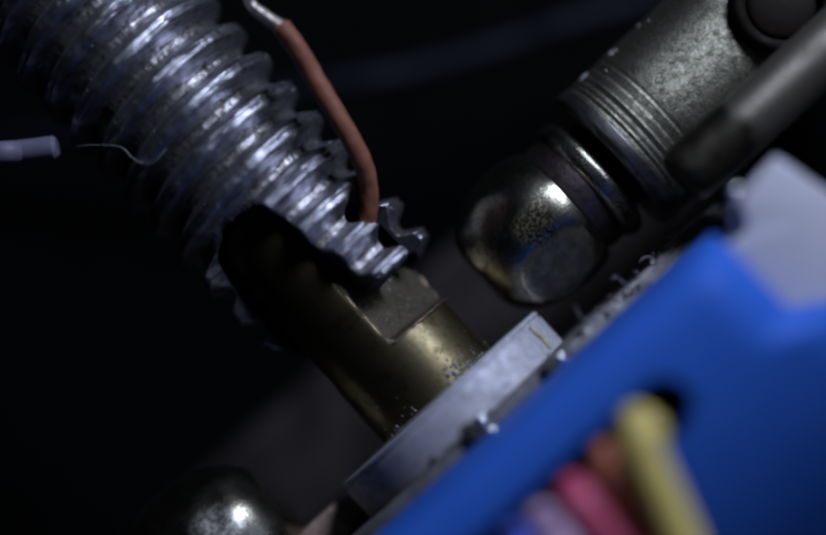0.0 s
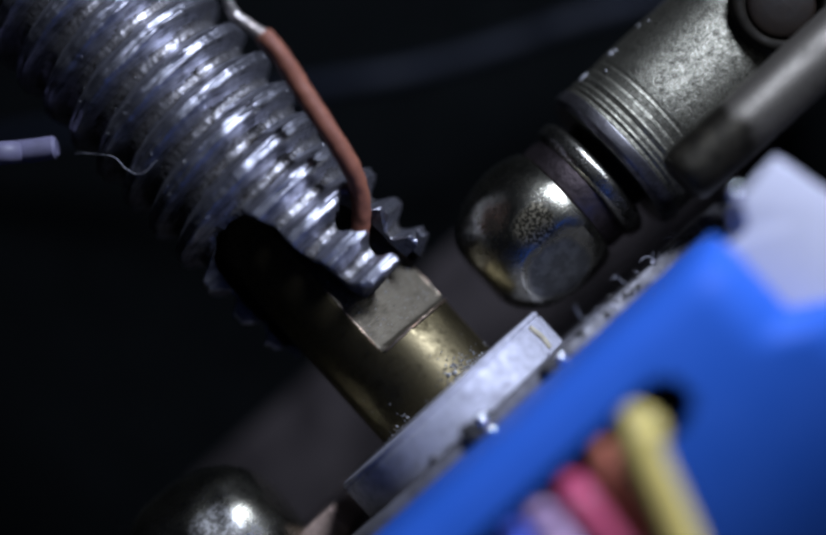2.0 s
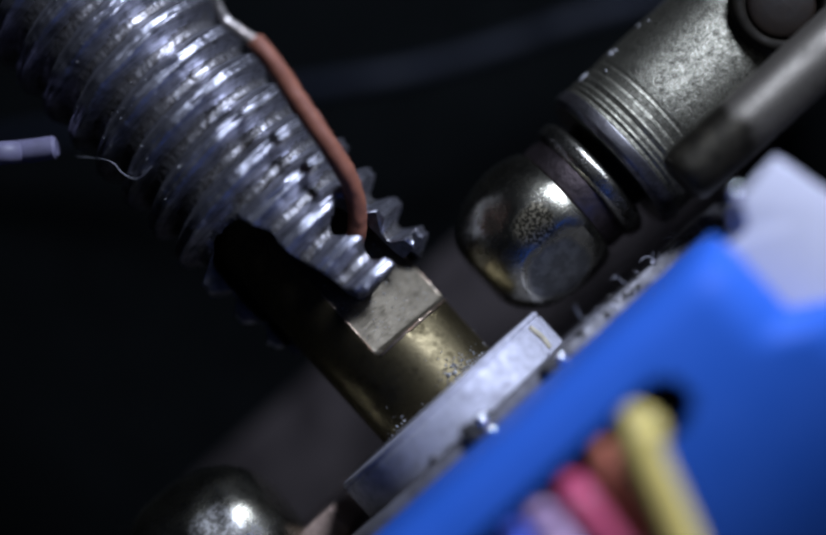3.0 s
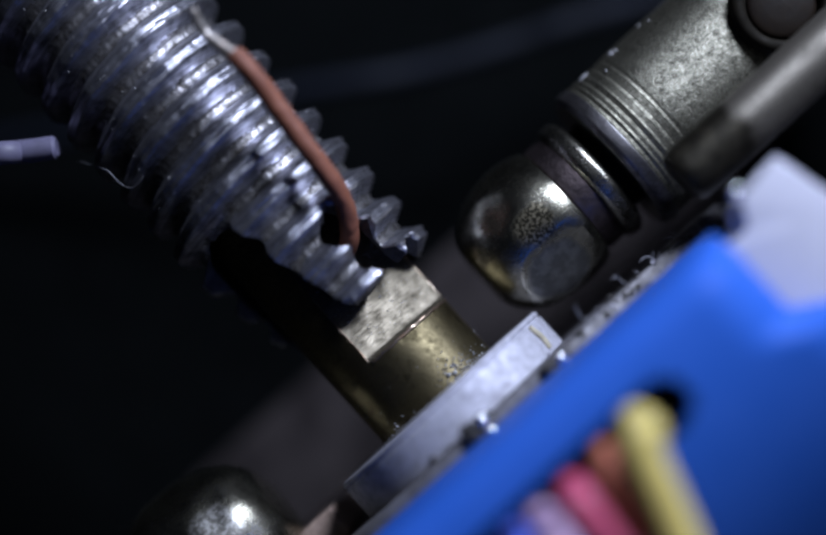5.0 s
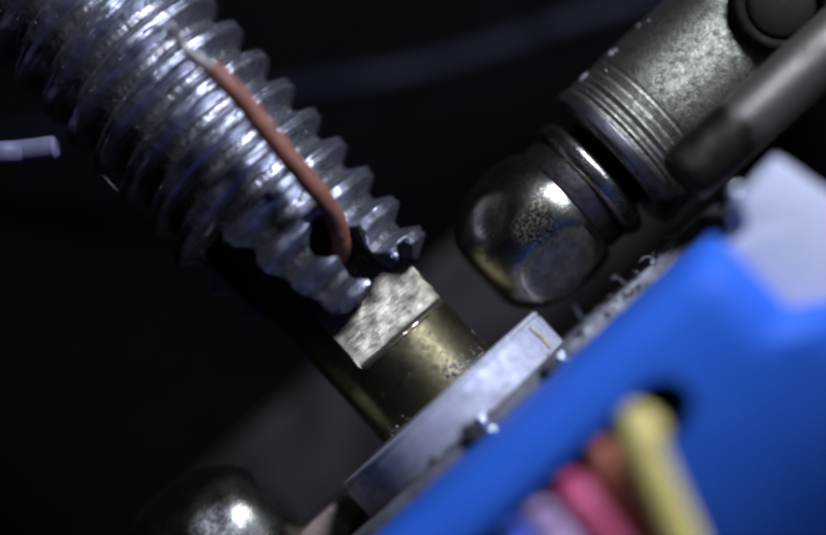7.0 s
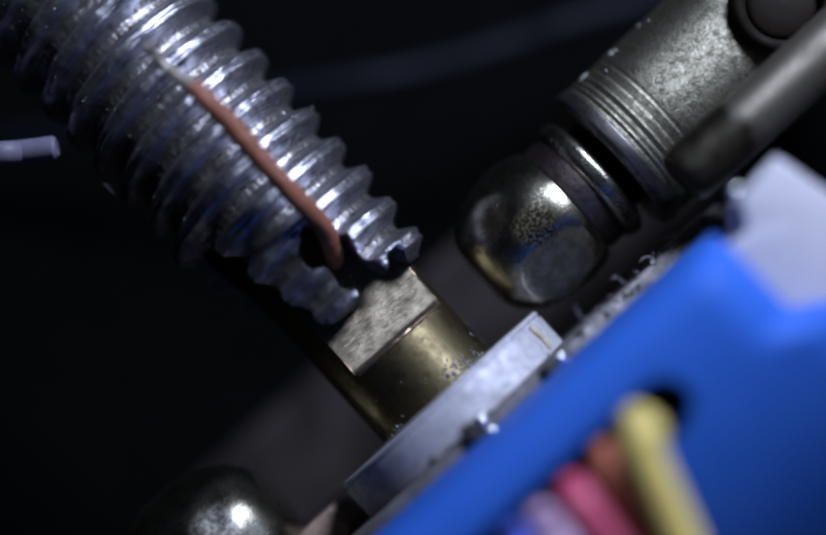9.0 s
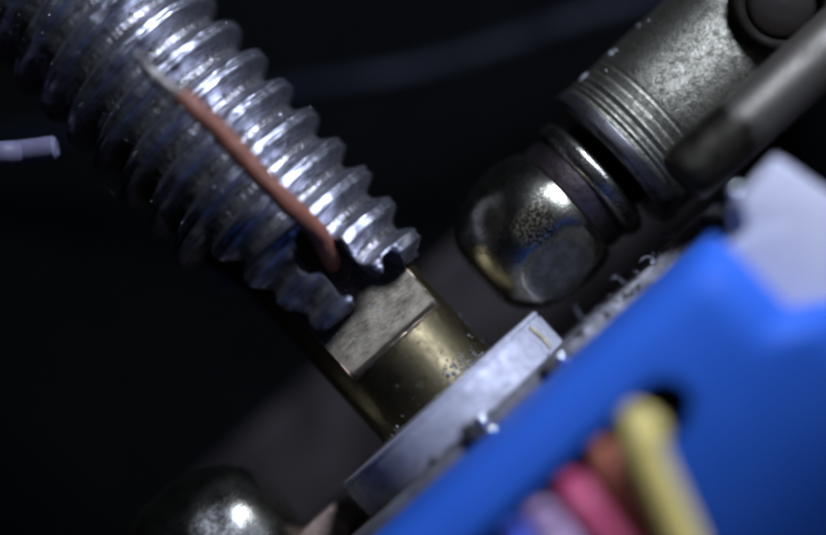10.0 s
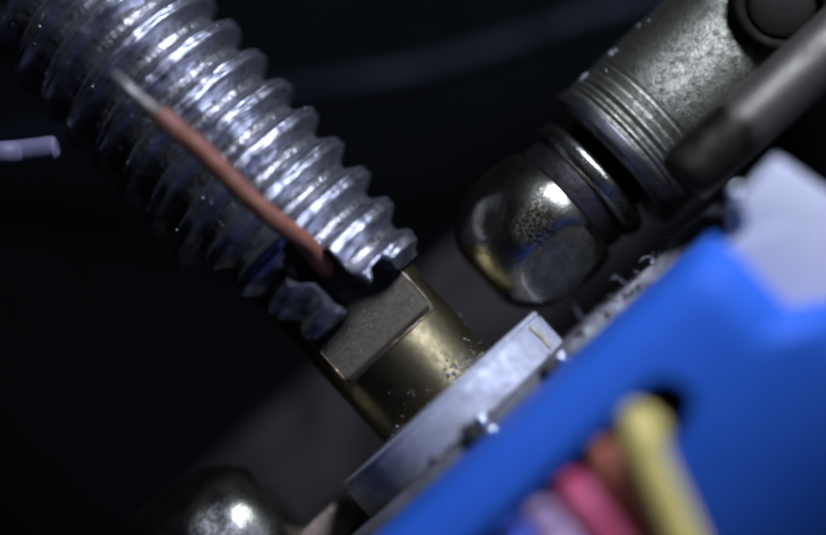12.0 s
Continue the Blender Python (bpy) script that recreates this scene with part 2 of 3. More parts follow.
def round_corners(points, r, n=6):
    out = []
    for i, b in enumerate(points):
        a, c, b = Vector(points[i - 1]), Vector(points[(i + 1) % len(points)]), Vector(b)
        p, q = b + (a - b).normalized() * r, b + (c - b).normalized() * r
        for k in range(n + 1):
            t = k / n
            out.append(tuple((1 - t) ** 2 * p + 2 * t * (1 - t) * b + t * t * q))
    return out


def lump(size, seed, flat=1.0, detail=3, at=(0, 0, 0), rough=0.6):
    bm = bmesh.new()
    bmesh.ops.create_icosphere(bm, subdivisions=detail, radius=size)
    for v in bm.verts:
        d = v.co.normalized()
        v.co = d * size * (1 + rough * noise.noise(d * 1.8 + Vector((seed, 0, 0))) + 0.3 * rough * noise.noise(d * 5 + Vector((0, seed, 0))))
        v.co.z *= flat
        v.co += Vector(at)
    return bm


# ---- the bench and what stands on it ----
bench = part("bench", slab(round_corners([(-400, -400), (400, -400), (400, 400), (-400, 400)], 10), -20, 0, 1.0), BENCH, None,
             "matt black bench top under the whole set-up")
tagged(bench, category="bench", kind="structure")


def make_block():
    b = thing("support_block", (0, 0, 0), "dull grey-brown block standing on the bench under the shaft", "block")
    part("body", box(-24, 24, -1.3, 4.7, 0.0, H - 14.5, 0.6), BLOCK, b)
    return b


make_block()


# ---- the motor: can, front plate, boss, blue cover, lead wires ----
CAN_R, CAN_Z = 14.6, -9.6


def cover_drop(y):
    """The cover's top is arched and falls away behind its front edge."""
    return max(0.0, -2.6 - y) ** 2 / 19.0


def shoulder(inside, r):
    """How far a rounded edge lies under the top, at that distance in from the edge."""
    k = max(0.0, min(r, r - inside))
    return r - math.sqrt(r * r - 0.98 * k * k)


def make_motor():
    motor = thing("stepper_motor", (0, 0, 0), "round silver stepper motor with a blue plastic cover", "motor")
    z = H + CAN_Z
    part("can", lathe(rounded([(-22, 0.01), (-22, CAN_R), (-2.35, CAN_R), (-2.35, 0.01)], 0.8), "Y", 128, (0, 0, z)), CAN, motor,
         "silver sheet-metal can")
    part("front_plate", lathe(rounded([(-2.3, 0.01), (-2.3, CAN_R + 0.15), (-1.5, CAN_R + 0.15), (-1.5, 0.01)], 0.15), "Y", 128, (0, 0, z), 0.06),
         PLATE, motor, "thin dirty front plate")
    part("boss", lathe(rounded([(-1.48, 0.01), (-1.48, 4.62), (-0.3, 4.62), (-0.26, 4.55), (-0.2, 4.55), (-0.16, 4.61), (-0.08, 4.61), (0.0, 4.54), (0.0, 2.75), (-1.2, 2.75), (-1.2, 0.01)], 0.05),
                       "Y", 128, (0, 0, H), 0.03), GALV, motor, "scuffed galvanised bearing boss")
    # blue cover, with a slot from which the leads come out
    shell = bmesh.new()
    rows = [-1.9 - 1.3 * (1 - math.cos(k * math.pi / 28)) for k in range(14)] + list(np.arange(-3.2, -20.0, -0.22))
    grid = []
    for y in rows:
        half = float(np.interp(-y, [0, 5.0, 5.4, 5.9, 20], [9.75, 9.85, 10.5, 11.4, 11.4]))
        line = []
        for u in np.linspace(-1, 1, 131):
            x = half * u
            z = H + 11.0 - cover_drop(y) - shoulder(-1.9 - y, 1.2) - shoulder(half - abs(x), 2.0)
            line.append(shell.verts.new((x, y, z)))
        grid.append(line)
    for one, two in zip(grid, grid[1:]):
        for j in range(130):
            x, y = (one[j].co.x + two[j + 1].co.x) / 2, (one[j].co.y + two[j].co.y) / 2
            if math.hypot(max(-1.5 - x, 0.0, x - 5.15), y + 4.5) > 0.8:             # the slot stays open
                shell.faces.new((one[j], one[j + 1], two[j + 1], two[j]))
    rim = [e for e in shell.edges if e.is_boundary]
    walls = bmesh.ops.extrude_edge_only(shell, edges=rim)["geom"]
    for v in walls:
        if isinstance(v, bmesh.types.BMVert):
            v.co.z = max(H + 4.6, v.co.z - 5.1)
    cover = part("cover", shell, BLUE, motor, "bright blue moulded plastic cover", angle=50)
    # closes the slot with black, so its shade is in the colour
    part("slot_floor", box(-3.2, 7.0, -6.0, -2.8, H + 5.2, H + 6.2, 0.1), HOLLOW_BLACK, cover, "black box under the lead slot, drawn for its dark inside")
    tab = [(9.75, -2.5), (10.75, -2.5), (11.1, -1.75), (12.9, -1.4), (13.5, -4.2), (14.2, -9), (14.2, -16), (9.75, -16)]
    part("side_tab", slab(round_corners(tab, 0.2), H + 4.5, H + 8.0, 0.12), CAN, motor, "pale grey flat tab beside the cover")
    runs = [(11.9, [(4.12, -3.8), (3.74, -4.9), (2.9, -7.33), (1.85, -10.1)]), (11.2, [(2.9, -4.03), (2.73, -5.08), (2.34, -6.7), (1.9, -8.47)]),
            (11.05, [(1.5, -4.07), (1.45, -5.11), (1.4, -6.36), (1.2, -8.44)]), (11.0, [(0.3, -4.09), (0.29, -4.97), (0.18, -6.85), (0.05, -8.5)]),
            (10.8, [(-0.56, -3.99), (-0.62, -4.93), (-0.73, -6.82), (-0.85, -8.48)])]
    for i, (mat, (top, run)) in enumerate(zip(WIRES, runs)):
        (x, y), (x3, y3), (x4, y4) = run[0], run[2], run[3]
        line = [(x + 0.1, y - 0.45, H + 7.0), (x + 0.08, y - 0.5, H + top - 1.9), (x + 0.03, y - 0.55, H + top - 0.7), (x, y - 0.8, H + top - 0.1)]
        line += [(a, b, H + top) for a, b in run[1:]] + [(x4 + 2 * (x4 - x3), y4 + 2 * (y4 - y3), H + top - 1.5)]
        part("lead_wire", tube(line, 0.56, 20, 6), mat, motor, WIRE_COLOURS[i][0] + " insulated lead wire")
    return motor


make_motor()


# ---- the rotating shaft with the threaded sleeve ----
PITCH, CREST, ROOT, BORE = 1.424, 3.68, 3.06, 2.9
END = [(-180, 4.35), (-110, 4.4), (-89, 4.5), (-85, 5.4), (-79, 6.6), (-71, 7.6), (-58, 8.7), (-27, 9.3), (-2, 9.1), (2, 8.7), (4, 8.3), (7, 7.8),
       (7.6, 7.2), (7.8, 6.7), (9.5, 6.35), (13, 6.0), (15.5, 5.45), (17, 4.8), (20, 4.5), (23, 4.28), (33, 4.2), (42, 4.22), (43.0, 4.3), (43.3, 6.9),
       (46, 7.25), (50, 7.4), (56, 7.1), (60, 6.5), (64.5, 6.15), (65.5, 5.3), (66.5, 4.85), (69.5, 4.35), (71.5, 4.45), (76, 4.83), (84, 4.8), (88, 4.42),
       (97, 4.15), (120, 4.2), (150, 4.4), (180, 4.35)]
FLAP = [(4.2, 47.0), (4.5, 46.5), (4.85, 41.5), (5.1, 42.5), (5.4, 43.8), (5.75, 43.6), (6.05, 36.5), (6.35, 34.6), (6.7, 36.2), (7.1, 42.0), (7.4, 43.0)]


def sleeve_end(deg):
    y = float(np.interp(deg, [a for a, _ in END], [b for _, b in END]))
    return y + 0.07 * noise.noise((deg * 0.11, 3.0, 0.0)) + 0.06 * noise.noise((deg * 0.45, 9.0, 0.0))


def lean(deg, y):
    """The torn flap beside the wire's slot is bent over: its free edge lies further round at some heights than at others."""
    k = max(0.0, min(1.0, (deg - 18.0) / 25.0)) if deg < 43.2 else 0.0
    return k * k * (float(np.interp(y, [a for a, _ in FLAP], [b for _, b in FLAP])) - 43.0)


def polar(deg, r, y):
    return (r * math.sin(radians(deg)), y, r * math.cos(radians(deg)))


def thread_depth(deg, y):
    """0 on the crest, 1 in the root."""
    s = ((y - 14.32 - PITCH * deg / 360.0) / PITCH) % 1.0
    return min(s, 1.0 - s) * 2.0


def thread_radius(deg, y):
    d = thread_depth(deg, y)
    k = min(1.0, max(0.0, (d - 0.22) / 0.6))
    k = 0.5 * k + 0.5 * k * k * (3 - 2 * k)
    a = radians(deg)
    p = Vector((math.sin(a) * 3.5, y, math.cos(a) * 3.5))
    wear = 0.05 * noise.noise(p * 1.3) + 0.014 * noise.noise(p * 4.0)
    turn = abs((deg - 210.0 + 180.0) % 360.0 - 180.0)
    crushed = max(0.0, min(1.0, (102.0 - turn) / 34.0))                        # the far side of the end is beaten in
    wear -= crushed * (0.06 + 0.42 * math.exp(-max(0.0, y - 4.6) / 1.6))
    wear += 0.05 * noise.noise((p.x * 0.6, y * 6.0, p.z * 0.6))
    wear += 0.02 * k * noise.noise(p * 5.5)
    ridge = -0.045 * math.exp(-(d / 0.09) ** 2)      # the fold that rolling leaves along the crest
    return CREST + (ROOT - CREST) * k + wear * (1.2 - 0.5 * k) + ridge


def pried(deg, y):
    """The flap's free edge stands a little off the shaft."""
    if deg > 43.2:
        return 0.0
    return 0.12 * max(0.0, (deg - 14.0) / 29.0) ** 1.6 * max(0.0, min(1.0, (7.6 - y) / 1.4))


def bore(deg, y):
    """The inside of the sleeve: round, but thickened under the flap down to the shaft's flat, added to keep light out.
    """
    if not 0.0 < deg < 43.2:
        return BORE
    k = max(0.0, min(1.0, (7.6 - y) / 1.2)) * min(1.0, deg / 6.0)
    return BORE + k * (min(BORE, 1.52 / math.cos(radians(54.5 - deg)) + 0.12) - BORE)


def make_sleeve(parent):
    bm = bmesh.new()
    cols, top, step = 480, 30.0, 0.06
    levels = np.arange(4.0, top, step)
    outer, inner, ends, low = [], [], [], 170
    for i in range(cols):
        deg = -180 + 360.0 * i / cols
        e = sleeve_end(deg)
        lip = []
        for y in levels:
            yy = max(float(y), e)
            r = thread_radius(deg, yy)
            r += pried(deg, yy)
            if yy < e + 0.16:                       # the torn lip is rounded
                r -= 0.12 * (1 - (yy - e) / 0.16)
            lip.append((r, yy))
        outer.append([bm.verts.new(polar(deg + lean(deg, y), r, y)) for r, y in lip])
        inner.append([bm.verts.new(polar(deg + lean(deg, y), bore(deg, y), y)) for y in [max(float(k), e) for k in levels[:low]]])
        ends.append(e)
    for i in range(cols):
        j = (i + 1) % cols
        torn = abs(ends[i] - ends[j]) > 0.8                     # the slot's side: left open, and closed across the wall's thickness
        c = i if ends[i] < ends[j] else j
        for wall in (outer, inner):
            for k in range(len(wall[0]) - 1):
                if torn and levels[k] < max(ends[i], ends[j]):
                    continue
                f = bm.faces.new((wall[i][k], wall[j][k], wall[j][k + 1], wall[i][k + 1]))
                # root faces take the darker colour: grit and painted groove shade
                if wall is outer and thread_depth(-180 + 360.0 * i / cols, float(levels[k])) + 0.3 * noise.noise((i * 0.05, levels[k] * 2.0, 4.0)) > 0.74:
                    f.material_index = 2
        if torn:
            for k in range(low - 1):
                if levels[k] < max(ends[i], ends[j]):
                    bm.faces.new((outer[c][k], outer[c][k + 1], inner[c][k + 1], inner[c][k])).material_index = 1
        else:
            bm.faces.new((outer[i][0], inner[i][0], inner[j][0], outer[j][0])).material_index = 1
    bm.faces.new([c[-1] for c in outer])
    bm.faces.new([c[-1] for c in inner])
    bmesh.ops.remove_doubles(bm, verts=bm.verts, dist=0.004)
    bmesh.ops.dissolve_degenerate(bm, dist=0.003, edges=bm.edges)
    for f in bm.faces:
        if f.material_index == 1:
            for e in f.edges:
                e.tag = True
    return part("threaded_sleeve", bm, [STEEL, TORN, SHADED_ROOTS], parent, "worn zinc-plated threaded steel sleeve with a torn end", angle=50, flat_slot=1)


def make_shaft(parent):
    """A brass shaft with two milled flats that begin at a shoulder."""
    bm = bmesh.new()
    steps, r, flat = 160, 2.52, 1.52
    rings = []
    for y, cut in ((-1.1, 0), (2.1, 0), (2.3, 0.0), (2.36, 0.2), (2.44, 0.6), (2.52, 0.85), (2.62, 0.94), (2.76, 0.985), (2.92, 1.0), (13.8, 1.0), (14.0, 1.0)):
        ring = []
        for i in range(steps):
            w = 2 * math.pi * i / steps
            rr = r - (0.15 if y == 14.0 else 0) + 0.012 * noise.noise((y, 3 * math.cos(w), 3 * math.sin(w)))
            s, c = rr * math.sin(w), rr * math.cos(w)
            limit = flat + (r - flat) * (1 - cut)
            ring.append(bm.verts.new((s, y, max(-limit, min(limit, c)))))
        rings.append(ring)
    for k, (one, two) in enumerate(zip(rings, rings[1:])):
        for i in range(steps):
            f = bm.faces.new((one[i], one[(i + 1) % steps], two[(i + 1) % steps], two[i]))
            if k >= 4 and min(abs(v.co.z) for v in f.verts) > flat - 0.02 and max(abs(v.co.x) for v in f.verts) < 2.02:
                f.material_index = 1
    bm.faces.new(rings[0])
    bm.faces.new(rings[-1])
    bmesh.ops.rotate(bm, cent=(0, 0, 0), matrix=Matrix.Rotation(radians(54.5), 3, "Y"), verts=bm.verts)
    return part("brass_shaft", bm, [BRASS, BRASS_FLAT], parent, "dull brass shaft with milled flats", angle=22)


def dust(spots, seed, size):
    """Tiny grains on a turned surface: a list of (angle, radius, along) spots."""
    bm, rnd = bmesh.new(), random.Random(seed)
    for d, r, y in spots:
        c = Vector(polar(d, r, y))
        k = size * rnd.uniform(0.5, 1.4)
        ring = [bm.verts.new(c + k * Vector((rnd.uniform(-1, 1), rnd.uniform(-1, 1), rnd.uniform(-1, 1))).normalized()) for _ in range(5)]
        bmesh.ops.convex_hull(bm, input=ring)
    return bm


def make_rotor():
    rotor = thing("rotating_shaft", (0, 0, H), "brass motor shaft carrying a torn threaded sleeve and a brown wire", "shaft")
    make_shaft(rotor)
    make_sleeve(rotor)
    # added strips in paler brass put the edge highlights into shape and colour
    part("shoulder_edge", tube([polar(54.5 + 5 * k, 2.53, 2.39 + 0.01 * math.sin(2.3 * k)) for k in range(-10, 11)], 0.05, 8, 3, None, 0.15), EDGE_GLINT, rotor,
         "raised bright strip for the glint where the flat begins")
    for side in (-1, 1):
        part("flat_edge", tube([polar(54.5 + side * 52.6, 2.505, y) for y in (2.5, 3.4, 4.4, 5.4)], 0.024, 8, 6, None, 0.3, side), EDGE_GLINT, rotor,
             "thin bright strip for the glint along the flat's edge")
    wire = part("brown_wire", tube([polar(d, r, y) for d, r, y in WIRE_LINE], 0.34, 20, 8, None, 0.1), BROWN, rotor,
                "stiff brown insulated wire stuck in the slot of the sleeve")
    part("bare_end", tube([polar(d, r, y) for d, r, y in BARE_LINE], 0.24, 14, 8, 0.6, 0.15), TIN, wire, "bare tinned wire end")
    part("fibre", tube([polar(-60, 3.95, 15.0), polar(-49, 3.85, 14.5), polar(-35, 3.8, 13.65), polar(-34, 3.8, 13.1), polar(-31, 3.8, 12.65),
                        polar(-25, 3.8, 12.4), polar(-16, 3.7, 12.4)], 0.015, 6, 6),
         FIBRE, rotor, "thin pale fibre caught in the thread")
    rnd, specks = random.Random(11), []
    spots = [(rnd.uniform(-60, 140), 2.53, 0.1 + 1.6 * rnd.random() ** 2) for _ in range(45)]
    # pale grains on the flat paint the sparkle of its milled metal
    for _ in range(190):
        o, y = rnd.uniform(-1.85, 1.85), rnd.uniform(2.75, 5.6)
        specks.append((54.5 + math.degrees(math.atan2(o, 1.53)), math.hypot(o, 1.53), y))
    # bright grains strewn over the thread paint its metallic glints
    glints = [(a, thread_radius(a, y), y) for a, y in ((rnd.uniform(-30, 140), rnd.uniform(8.5, 24)) for _ in range(420))]
    tagged(part("glint_specks", dust(glints, 4, 0.034), SPECK, rotor, "bright specks drawn for the glints on the thread"), kind="stuff")
    tagged(part("flat_sparkle", dust(specks, 5, 0.032), DUST_AND_SPARKLE, rotor, "fine pale specks drawn for the flat's sparkle"), kind="stuff")
    tagged(part("dust", dust(spots, 3, 0.04), DUST_AND_SPARKLE, rotor, "pale specks of dust"), kind="stuff")
    return rotor


WIRE_LINE = [(57, 1.8, 5.95), (57, 2.4, 6.05), (57, 3.0, 6.35), (56.8, 3.65, 6.85), (54.7, 4.3, 7.5), (53, 4.7, 8.2), (52, 5.0, 9.0), (51.5, 5.3, 10.0), (51, 5.6, 11.0),
             (50, 5.95, 12.0), (49, 6.12, 12.85)]
BARE_LINE = [(49, 6.1, 12.7), (48, 6.0, 13.4), (47.5, 5.95, 13.9), (47.3, 6.15, 14.35), (47.5, 6.45, 14.7)]
rotor = make_rotor()


# ---- the two domed pins on either side of the shaft ----
def make_pin(name, tip, sign, y, z, label, length, blunt, size=1.0, facet=False):
    """tip: where the dome ends; sign: the way in which the pin runs from there."""
    pin = thing(name, (tip, y, 0), label, "pin", "domed pins beside the shaft")
    c = (0, 0, z)
    dome = [(0.0, 0.01), (0.0, 0.5), (0.02, 0.9)]
    for k in range(1, 41):
        a = math.pi / 2 * k / 40
        dome.append((0.03 + blunt * (1 - math.cos(a)), 0.9 + 1.75 * math.sin(a)))
    dome += [(3.0, 2.66), (3.4, 2.64), (3.8, 2.57), (4.05, 2.46), (4.12, 2.2)]
    cap = lathe([(sign * a * size, r * size) for a, r in dome], "X", 220, c, 0.10, 2.0)
    if facet:                                                   # flats worn on the dome
        for way, depth in ((Vector((-0.05, -0.62, 0.78)), 2.3), (Vector((-0.6, 0.1, 0.75)), 2.32)):
            way.normalize()
            for v in cap.verts:
                out = (v.co - Vector((1.6 * sign, 0, z))).dot(way) - depth
                if out > 0 and abs(v.co.x) < 3.7:
                    v.co -= way * out * 0.7
    part("dome", cap, WORN_DOME if facet else PLAIN_DOME, pin, "polished dark dome with worn grey and pitted patches")
    groove = [(4.05, 2.0), (4.15, 2.26), (4.5, 2.3), (4.9, 2.28), (5.0, 2.0)]
    part("groove_ring", lathe([(sign * a * size, r * size) for a, r in groove], "X", 96, c, 0.05, 4.0), PINKISH, pin, "tarnished ring between dome and collar")
    ring = rounded([(4.9, 1.9), (4.92, 2.3), (5.1, 2.5), (5.55, 2.52), (5.74, 2.3), (5.76, 1.9)], 0.15)
    part("collar", lathe([(sign * a * size, r * size) for a, r in ring], "X", 96, c, 0.06, 5.0), POLISHED, pin)
    # the neck's black colour paints the shade of the gap
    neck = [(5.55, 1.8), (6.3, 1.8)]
    part("neck", lathe([(sign * a * size, r * size) for a, r in neck], "X", 64, c), HOLLOW_BLACK, pin, "neck coloured black for the dark gap behind the collar")
    barrel = [(6.25, 1.7), (6.25, 2.78), (6.4, 2.95)]
    for k, (along, deep) in enumerate(((6.93, 0.07), (7.12, 0.04), (7.36, 0.08), (7.62, 0.03), (7.95, 0.06), (8.35, 0.03))):
        barrel += [(along, 2.98), (along + 0.07, 2.98 - deep)]
    barrel += [(8.55, 2.98), (9, 3.0), (12, 3.0), (16, 3.0), (length, 3.0), (length, 0.01)]
    part("barrel", lathe([(sign * a, r) for a, r in rounded(barrel, 0.06, 3)], "X", 112, c, 0.03, 8.0), GOLD, pin,
         "grainy yellow-chromated barrel")
    band = rounded([(6.3, 2.4), (6.22, 2.8), (6.4, 2.99), (6.85, 3.01), (6.9, 2.4)], 0.06, 3)
    part("rim", lathe([(sign * a, r) for a, r in band], "X", 112, c, 0.03, 8.0, closed=False), RIM, pin, "smooth grey rim of the barrel")
    x = sign * (length - 3.5)
    part("post", lathe([(0, 2.4), (z - 2.2, 2.4)], "Z", 48, (x, 0, 0)), GOLD, pin)
    return pin


make_pin("domed_pin", 4.0, 1, 2.15, H - 1.0, "grainy gold-grey metal pin with a polished dome tip", 34, 2.5, facet=True)
make_pin("domed_pin", -6.74, -1, 1.15, H - 0.8, "dark metal pin with a shiny dome tip", 30, 2.9, 1.16)


def make_side_rod():
    rod = thing("side_rod", (11.0, -0.08, 0), "dull plated round rod lying alongside the pin barrel", "rod")
    line = [(0.0, 0.01), (0.0, 0.75), (0.12, 0.95), (0.4, 1.03), (4, 1.05), (28, 1.05), (28, 0.01)]
    part("rod", lathe(rounded(line, 0.12), "X", 64, (0, 0, H + 3.25), 0.05), DARK_ENDED, rod, "plated rod with a dark end")
    part("post", lathe([(0, 0.9), (H + 2.6, 0.9)], "Z", 32, (25, 0, 0)), DULL_ROD, rod)
    return rod


make_side_rod()


def make_barrel_hole():
    # stands for a drilled hole: its inner darkness is coloured onto ring and plug
    g = thing("barrel_hole", (17.9, 2.05, H + 0.6), "dark drilled hole in the pin barrel, built as a black ring and plug", "sleeve")
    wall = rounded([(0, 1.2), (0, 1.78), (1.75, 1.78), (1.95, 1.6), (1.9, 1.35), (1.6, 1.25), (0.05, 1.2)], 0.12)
    part("wall", lathe(wall, "Z", 64, closed=False), HOLLOW_BLACK, g)
    part("plug", lathe(rounded([(0, 0.01), (0, 1.22), (1.55, 1.22), (1.65, 0.7), (1.68, 0.01)], 0.2), "Z", 32), HOLE_BROWN, g, "dark brown disc drawn for the dim inside of the hole")
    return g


make_barrel_hole()


# ---- cables on the bench and small debris ----
def make_cable(name, pts, r, mat, label):
    base = pts[0]
    c = thing(name, base, label, "cable")
    part("jacket", tube([tuple(p[i] - base[i] for i in range(3)) for p in pts], r, 20, 10), mat, c)
    return c


make_cable("cable", [(-3.95, 15.5, H + 1.8), (-4.95, 16.2, H + 1.8), (-6.75, 17.6, H + 1.5), (-16, 26, H - 8), (-26, 34, 1.0)], 0.42, LILAC_CABLE,
           "pale lilac cable end beside the threaded sleeve")
